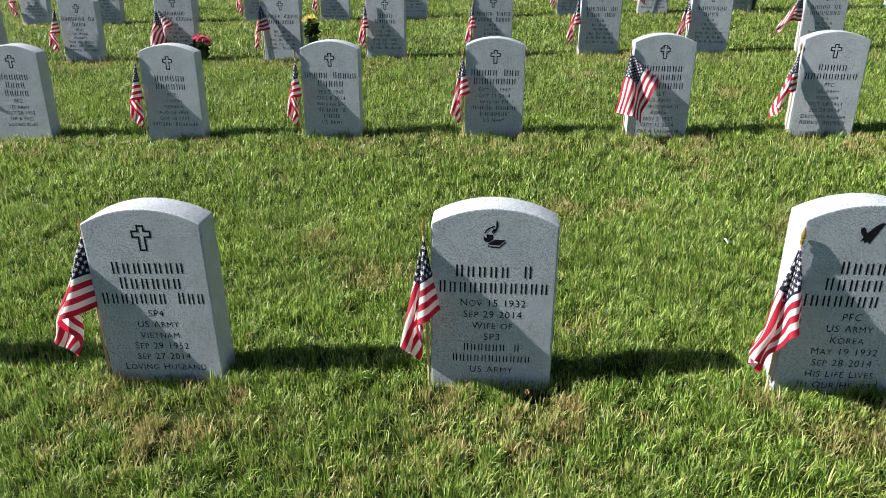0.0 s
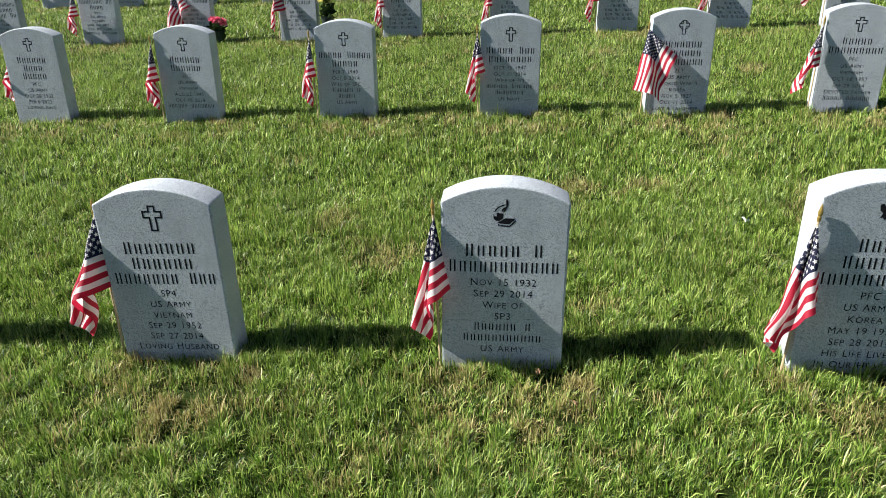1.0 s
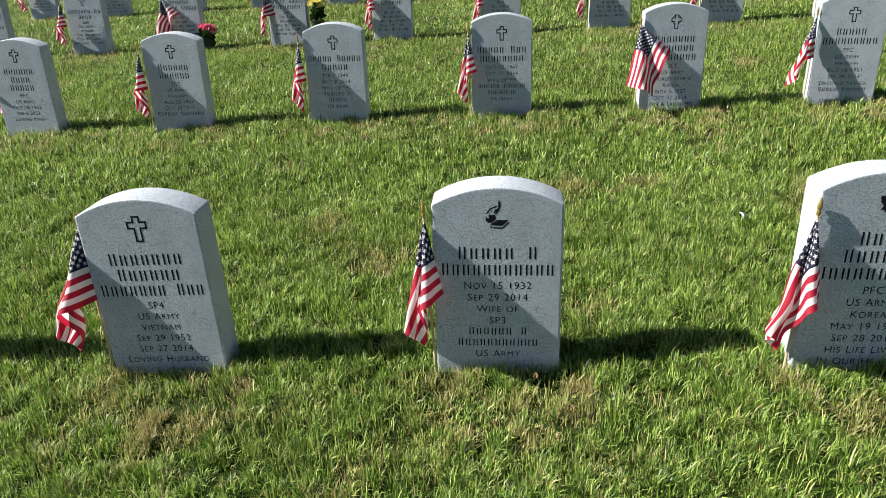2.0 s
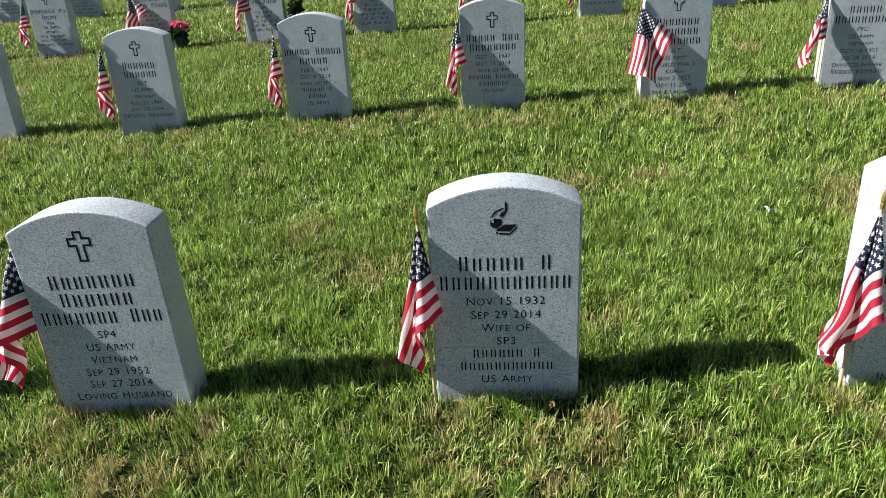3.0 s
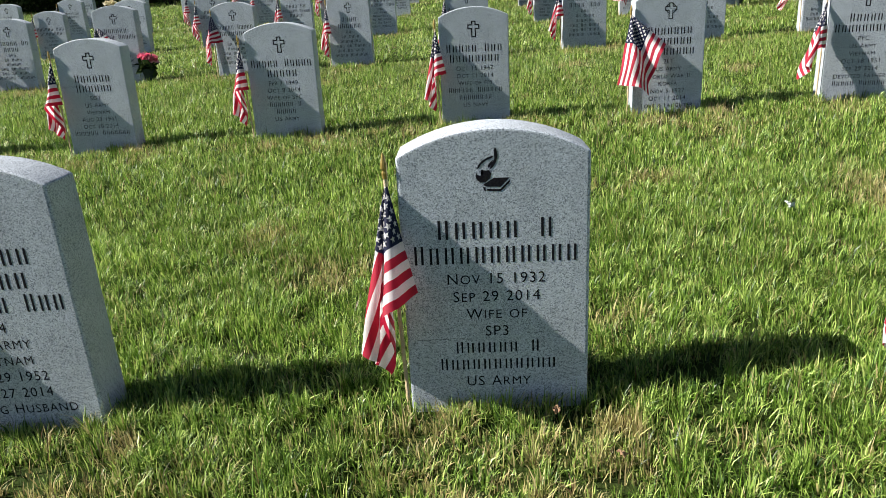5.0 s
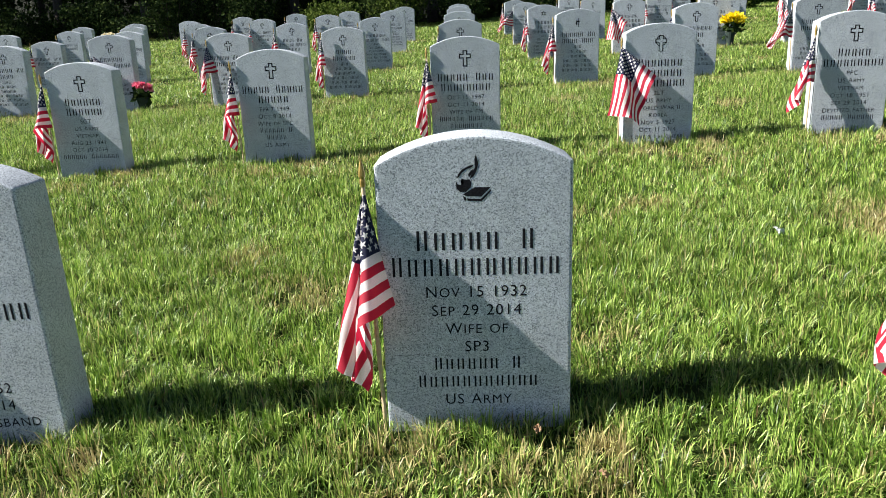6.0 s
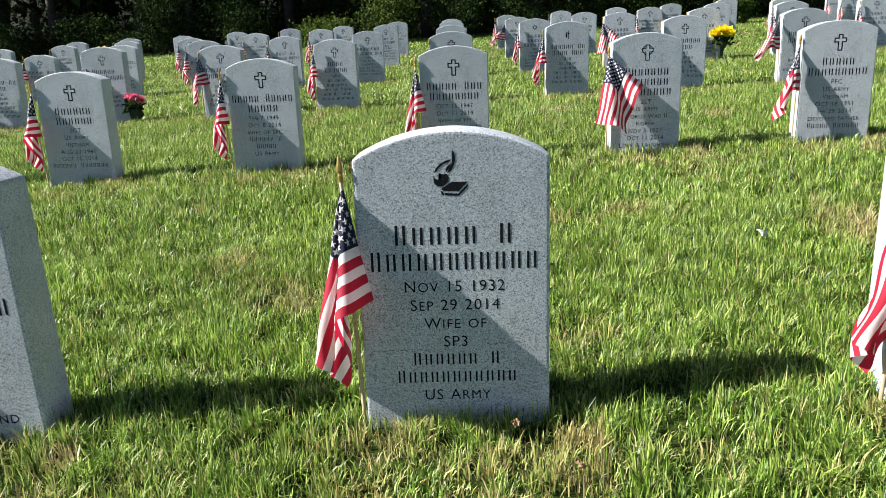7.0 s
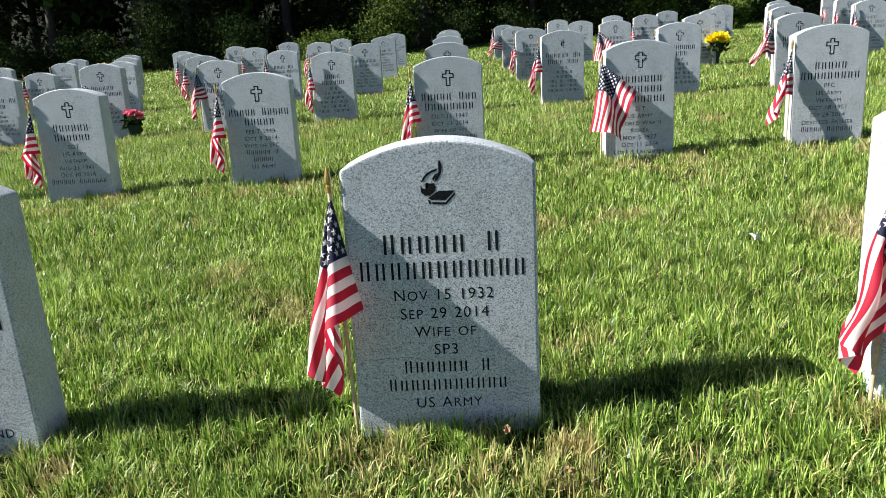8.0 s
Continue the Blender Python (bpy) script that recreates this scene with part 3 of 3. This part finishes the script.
# ---- grass ----
def blades(name, x0, x1, y0, y1, per_m2, length, width, seed, joints, wedge=None, flop=0.56, outer=False, thin=1.0, per_tuft=60):
    """Turf as single bent blades, in leaning tufts, with straw patches."""
    r = np.random.default_rng(seed)
    n = int((x1 - x0) * (y1 - y0) * per_m2)
    clumps = max(1, n // per_tuft)
    own = r.integers(0, clumps, n)
    cx, cy = r.uniform(x0, x1, clumps), r.uniform(y0, y1, clumps)
    away, turn = np.abs(r.normal(0, 0.46 * per_tuft ** 0.5 / per_m2 ** 0.5, n)), r.uniform(0, 2 * math.pi, n)
    loose = r.random(n) < 0.24
    x = np.where(loose, r.uniform(x0, x1, n), cx[own] + away * np.cos(turn))
    y = np.where(loose, r.uniform(y0, y1, n), cy[own] + away * np.sin(turn))
    vigour = r.uniform(0.65, 1.3, clumps)[own]
    keep = np.ones(n, bool)
    if wedge:
        keep &= (x > -wedge[0] - wedge[1] * (y + 1.9)) & (x < wedge[0] + 0.62 * (y + 1.7))
    if outer:
        keep &= ~((x > -0.35 - 0.73 * (y + 1.9)) & (x < 0.35 + 0.61 * (y + 1.7)) & (y > -0.70))
    near, close = np.zeros(n), np.zeros(n)
    for sx, sy in STONE_AT:
        keep &= ~((np.abs(x - sx) < W / 2 + 0.004) & (y > sy - 0.004) & (y < sy + T + 0.004))
        close = np.maximum(close, np.exp(-((np.abs(x - sx) / 0.19) ** 6) - ((y - sy - 0.05) / 0.085) ** 4))
        for ox, oy, rx, ry, much in ((0.21, -0.075, 0.10, 0.055, 1.5), (-0.16, -0.085, 0.10, 0.055, 0.9), (0.06, -0.24, 0.34, 0.15, 0.75)):
            near = np.maximum(near, much * np.exp(-((x - sx - ox) / rx) ** 2 - ((y - sy - oy) / ry) ** 2))
    bare = np.clip((field(x + 30, y + 30, 0.05, seed + 6) * 0.7 + field(x + 30, y + 30, 0.13, seed + 7) * 0.3 - 0.56) * 5.0, 0, 1) * thin
    keep &= r.random(n) > 0.48 * bare
    x, y, near, close, bare, turn, vigour = x[keep], y[keep], near[keep], close[keep], bare[keep], turn[keep], vigour[keep]
    n = len(x)
    z = height(x, y) - 0.004
    tuft = field(x + 50, y + 50, 0.07, seed + 1)
    broad = field(x + 50, y + 50, 0.45, seed + 2)
    drift = 2 * math.pi * (1.6 * field(x + 50, y + 50, 0.16, seed + 3) + 0.6 * broad)
    lean_dir = np.arctan2(np.sin(turn) + 0.55 * np.sin(drift), np.cos(turn) + 0.55 * np.cos(drift)) + r.normal(0, 0.7, n)
    L = length * (0.62 + 0.55 * tuft + 0.25 * broad) * r.uniform(0.6, 1.2, n) * vigour
    lean = np.clip(r.normal(flop, 0.40, n) + 0.35 * (field(x + 50, y + 50, 0.22, seed + 4) - 0.5), 0.05, 1.35)
    patch = np.clip((field(x + 70, y + 70, 0.33, 11) - 0.77) * 4.0, 0, 1) * np.clip((field(x + 70, y + 70, 0.08, 12) - 0.25) * 2.5, 0, 1)
    L *= (1 + 0.30 * close) * (1.05 - 0.38 * bare)
    patch = np.maximum(patch, near * np.clip((field(x + 70, y + 70, 0.07, 13) - 0.30) * 2.6, 0, 1))
    dry = np.where(r.random(n) < 0.075 + 0.75 * patch, r.uniform(0.5, 1.0, n), 0.12 * patch)
    L *= 1 - 0.45 * patch * (dry < 0.4)
    w = width * r.uniform(0.55, 1.0, n) * np.where(r.random(n) < 0.12, 1.7, 1.0)
    dx, dy = np.cos(lean_dir), np.sin(lean_dir)
    face = lean_dir + math.pi / 2 + r.normal(0, 0.5, n)
    sx, sy = np.cos(face) * w / 2, np.sin(face) * w / 2
    c1, s1 = np.cos(lean * 0.55), np.sin(lean * 0.55)
    c2, s2 = np.cos(lean * 1.45), np.sin(lean * 1.45)
    mx, my, mz = x + dx * s1 * L * 0.55, y + dy * s1 * L * 0.55, z + c1 * L * 0.55
    tx, ty, tz = mx + dx * s2 * L * 0.45, my + dy * s2 * L * 0.45, mz + c2 * L * 0.45
    P = lambda a, b, c: np.stack([a, b, c], -1)
    if joints == 2:
        v = np.stack([P(x - sx, y - sy, z), P(x + sx, y + sy, z), P(mx + sx * 0.85, my + sy * 0.85, mz), P(mx - sx * 0.85, my - sy * 0.85, mz), P(tx, ty, tz)], 1)
        i = (np.arange(n) * 5)[:, None]
        faces = np.concatenate([i + np.array([0, 1, 2]), i + np.array([0, 2, 3]), i + np.array([3, 2, 4])])
        k = 5
    else:
        v = np.stack([P(x - sx, y - sy, z), P(x + sx, y + sy, z), P(tx, ty, tz)], 1)
        faces = np.arange(n * 3).reshape(-1, 3)
        k = 3
    ob = from_arrays(name, v.reshape(-1, 3), faces, GRASS, None, [("dry", np.repeat(dry, k))])
    tagged(ob, "uneven green lawn grass with straw-coloured dry patches", "grass", kind="stuff")


blades("grass", -2.9, 2.9, -0.7, 1.3, 54000, 0.044, 0.0028, 21, 2, (0.4, 0.74))
blades("grass", -4.2, 3.6, 1.3, 2.7, 21000, 0.044, 0.0036, 31, 2, (0.4, 0.74), thin=0.8, per_tuft=34)
blades("grass", -5.4, 5.0, 2.7, 4.6, 14000, 0.045, 0.0046, 36, 1, (0.4, 0.74), thin=0.7, per_tuft=14)
blades("grass", -9.5, 9.5, 4.6, 10.0, 5600, 0.050, 0.0080, 41, 1, (0.4, 0.74), 0.85, thin=0.5, per_tuft=6)
blades("grass", -16, 16, 10.0, 19.0, 1900, 0.052, 0.016, 51, 1, (0.4, 0.74), 1.05, thin=0.0, per_tuft=4)
blades("grass", -11, 11, -6.0, 9.0, 720, 0.060, 0.034, 61, 1, None, 1.15, True, per_tuft=4)


# ---- the wood beyond the lawn ----
def tree(x, y, tall, seed, label):
    r = random.Random(seed)
    z = float(height(x, y)) - 0.1
    ob = thing("tree", pose(x, y, z, 0, 0, r.uniform(0, 360)), label, "tree", "trees of the wood edge")
    bm = bmesh.new()
    base = tall * 0.011 + 0.02
    bend = (r.uniform(-0.3, 0.3), r.uniform(-0.3, 0.3))
    spine = [((bend[0] * t * t, bend[1] * t * t, tall * t), base * (1 - 0.85 * t) * (1.35 if t == 0 else 1)) for t in (0, 0.06, 0.25, 0.5, 0.75, 1.0)]
    lathe(bm, spine, 9)
    part("trunk", bm, BARK, ob, smooth=True)
    V, F, count = [], [], 0
    for k in range(15):
        t = r.uniform(0.16, 0.97)
        c = Vector((bend[0] * t * t, bend[1] * t * t, tall * t))
        ang = r.uniform(0, 2 * math.pi)
        reach = tall * (0.30 * (1 - 0.65 * t)) * r.uniform(0.7, 1.2)
        tip = c + Vector((math.cos(ang) * reach, math.sin(ang) * reach, reach * r.uniform(-0.1, 0.4)))
        bm = bmesh.new()
        lathe(bm, [(c, base * 0.35), ((c + tip) / 2 + Vector((0, 0, 0.1)), base * 0.2), (tip, 0.006)], 5)
        part("limb", bm, BARK, ob)
        for q in (0.45, 0.75, 1.0):
            p = c.lerp(tip, q)
            v, f = leaves(p, (reach * 0.42, reach * 0.42, reach * 0.26), 80, 0.34, seed * 100 + k * 3 + int(q * 10), 0.6)
            V.append(v)
            F.append(f + count)
            count += len(v)
    from_arrays("crown", np.concatenate(V), np.concatenate(F), SHADED_FOLIAGE, ob)
    return ob


def shrub(x, y, wide, tall, seed, material, label):
    r = random.Random(seed)
    z = float(height(x, y)) - 0.05
    ob = thing("shrub", pose(x, y, z), label, "shrub", "undergrowth at the wood edge")
    V, F, count = [], [], 0
    for k in range(9):
        tip = (r.uniform(-1, 1) * wide * 0.5, r.uniform(-1, 1) * wide * 0.4, tall * r.uniform(0.35, 1.0))
        bm = bmesh.new()
        lathe(bm, [((tip[0] * 0.15, tip[1] * 0.15, 0), 0.018), ((tip[0] * 0.6, tip[1] * 0.6, tip[2] * 0.6), 0.011), (tip, 0.003)], 5)
        part("stem", bm, BARK, ob)
        for q in (0.4, 0.7, 1.0):
            v, f = leaves([a * q for a in tip], (wide * 0.26, wide * 0.26, tall * 0.2), 150, 0.07, seed * 77 + k * 3 + int(q * 10))
            v[:, 2] = np.maximum(v[:, 2], 0.02)
            V.append(v)
            F.append(f + count)
            count += len(v)
    from_arrays("leaves", np.concatenate(V), np.concatenate(F), material, ob)


def edge_y(x):
    return 16.2 + 0.055 * abs(x + 1.0) + 0.02 * max(x, 0)


wood = random.Random(9)
for k in range(17):
    x = -17 + 2.1 * k + wood.uniform(-0.6, 0.6)
    tree(x, edge_y(x) + 2.0 + wood.uniform(0, 0.9), wood.uniform(8, 12), 100 + k, "tall woodland tree with shade-darkened foliage at the wood edge")
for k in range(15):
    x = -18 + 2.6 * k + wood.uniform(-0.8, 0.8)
    tree(x, edge_y(x) + 4.2 + wood.uniform(0, 2), wood.uniform(9, 13), 200 + k, "tall shaded woodland tree with shade-darkened foliage")
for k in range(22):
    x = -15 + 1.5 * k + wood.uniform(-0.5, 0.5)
    shrub(x, edge_y(x) + 0.6 + wood.uniform(0, 0.9), wood.uniform(1.2, 2.0), wood.uniform(0.7, 1.7), 300 + k, SHADED_FOLIAGE, "shade-darkened leafy undergrowth shrub at the wood edge")
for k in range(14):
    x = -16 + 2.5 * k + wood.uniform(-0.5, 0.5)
    shrub(x, edge_y(x) + 3.2 + wood.uniform(0, 0.8), wood.uniform(2.0, 2.8), wood.uniform(1.6, 2.6), 500 + k, SHADED_FOLIAGE, "tall shade-darkened shrub inside the wood")
shrub(-1.6, 16.6, 1.7, 1.5, 401, SUNLIT_FOLIAGE, "sunlit light green shrub at the wood edge")
shrub(-3.1, 16.5, 1.2, 0.7, 402, SUNLIT_FOLIAGE, "low sunlit light green shrub at the wood edge")
shrub(-9.0, 17.2, 1.0, 1.0, 403, SHADED_FOLIAGE, "shade-darkened green shrub at the wood edge")
shrub(4.9, 16.7, 1.2, 1.3, 404, SUNLIT_FOLIAGE, "sunlit green shrub at the wood edge")
shrub(5.9, 14.8, 0.55, 0.7, 405, SUNLIT_FOLIAGE, "small leafy green shrub on the lawn edge")
# loose leaves filling gaps between trees, their colour already carrying the shade
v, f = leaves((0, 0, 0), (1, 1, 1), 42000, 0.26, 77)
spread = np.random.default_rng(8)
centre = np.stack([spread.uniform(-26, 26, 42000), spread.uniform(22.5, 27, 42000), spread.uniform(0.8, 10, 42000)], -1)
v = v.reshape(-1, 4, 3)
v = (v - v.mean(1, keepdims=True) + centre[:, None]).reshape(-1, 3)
tagged(from_arrays("far_woods", v, f, SHADED_FOLIAGE), "dense shade-darkened foliage deep in the wood", "woods", kind="stuff")


def wood_shade_sheet():
    """Dark uneven sheet closing the wood from behind, with shade put into its colour."""
    n = Nodes("shade of the wood")
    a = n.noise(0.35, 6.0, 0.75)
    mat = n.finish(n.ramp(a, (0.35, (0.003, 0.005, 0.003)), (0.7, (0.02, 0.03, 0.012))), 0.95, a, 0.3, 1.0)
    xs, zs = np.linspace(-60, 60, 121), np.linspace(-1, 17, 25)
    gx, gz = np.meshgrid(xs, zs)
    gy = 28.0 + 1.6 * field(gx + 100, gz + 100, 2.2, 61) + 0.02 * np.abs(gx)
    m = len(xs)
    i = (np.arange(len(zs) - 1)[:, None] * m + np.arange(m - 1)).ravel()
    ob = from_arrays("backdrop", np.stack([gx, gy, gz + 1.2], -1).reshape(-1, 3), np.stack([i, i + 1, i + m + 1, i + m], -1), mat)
    tagged(ob, "backdrop sheet behind the trees with shade put into its colour", "backdrop", kind="structure")


wood_shade_sheet()
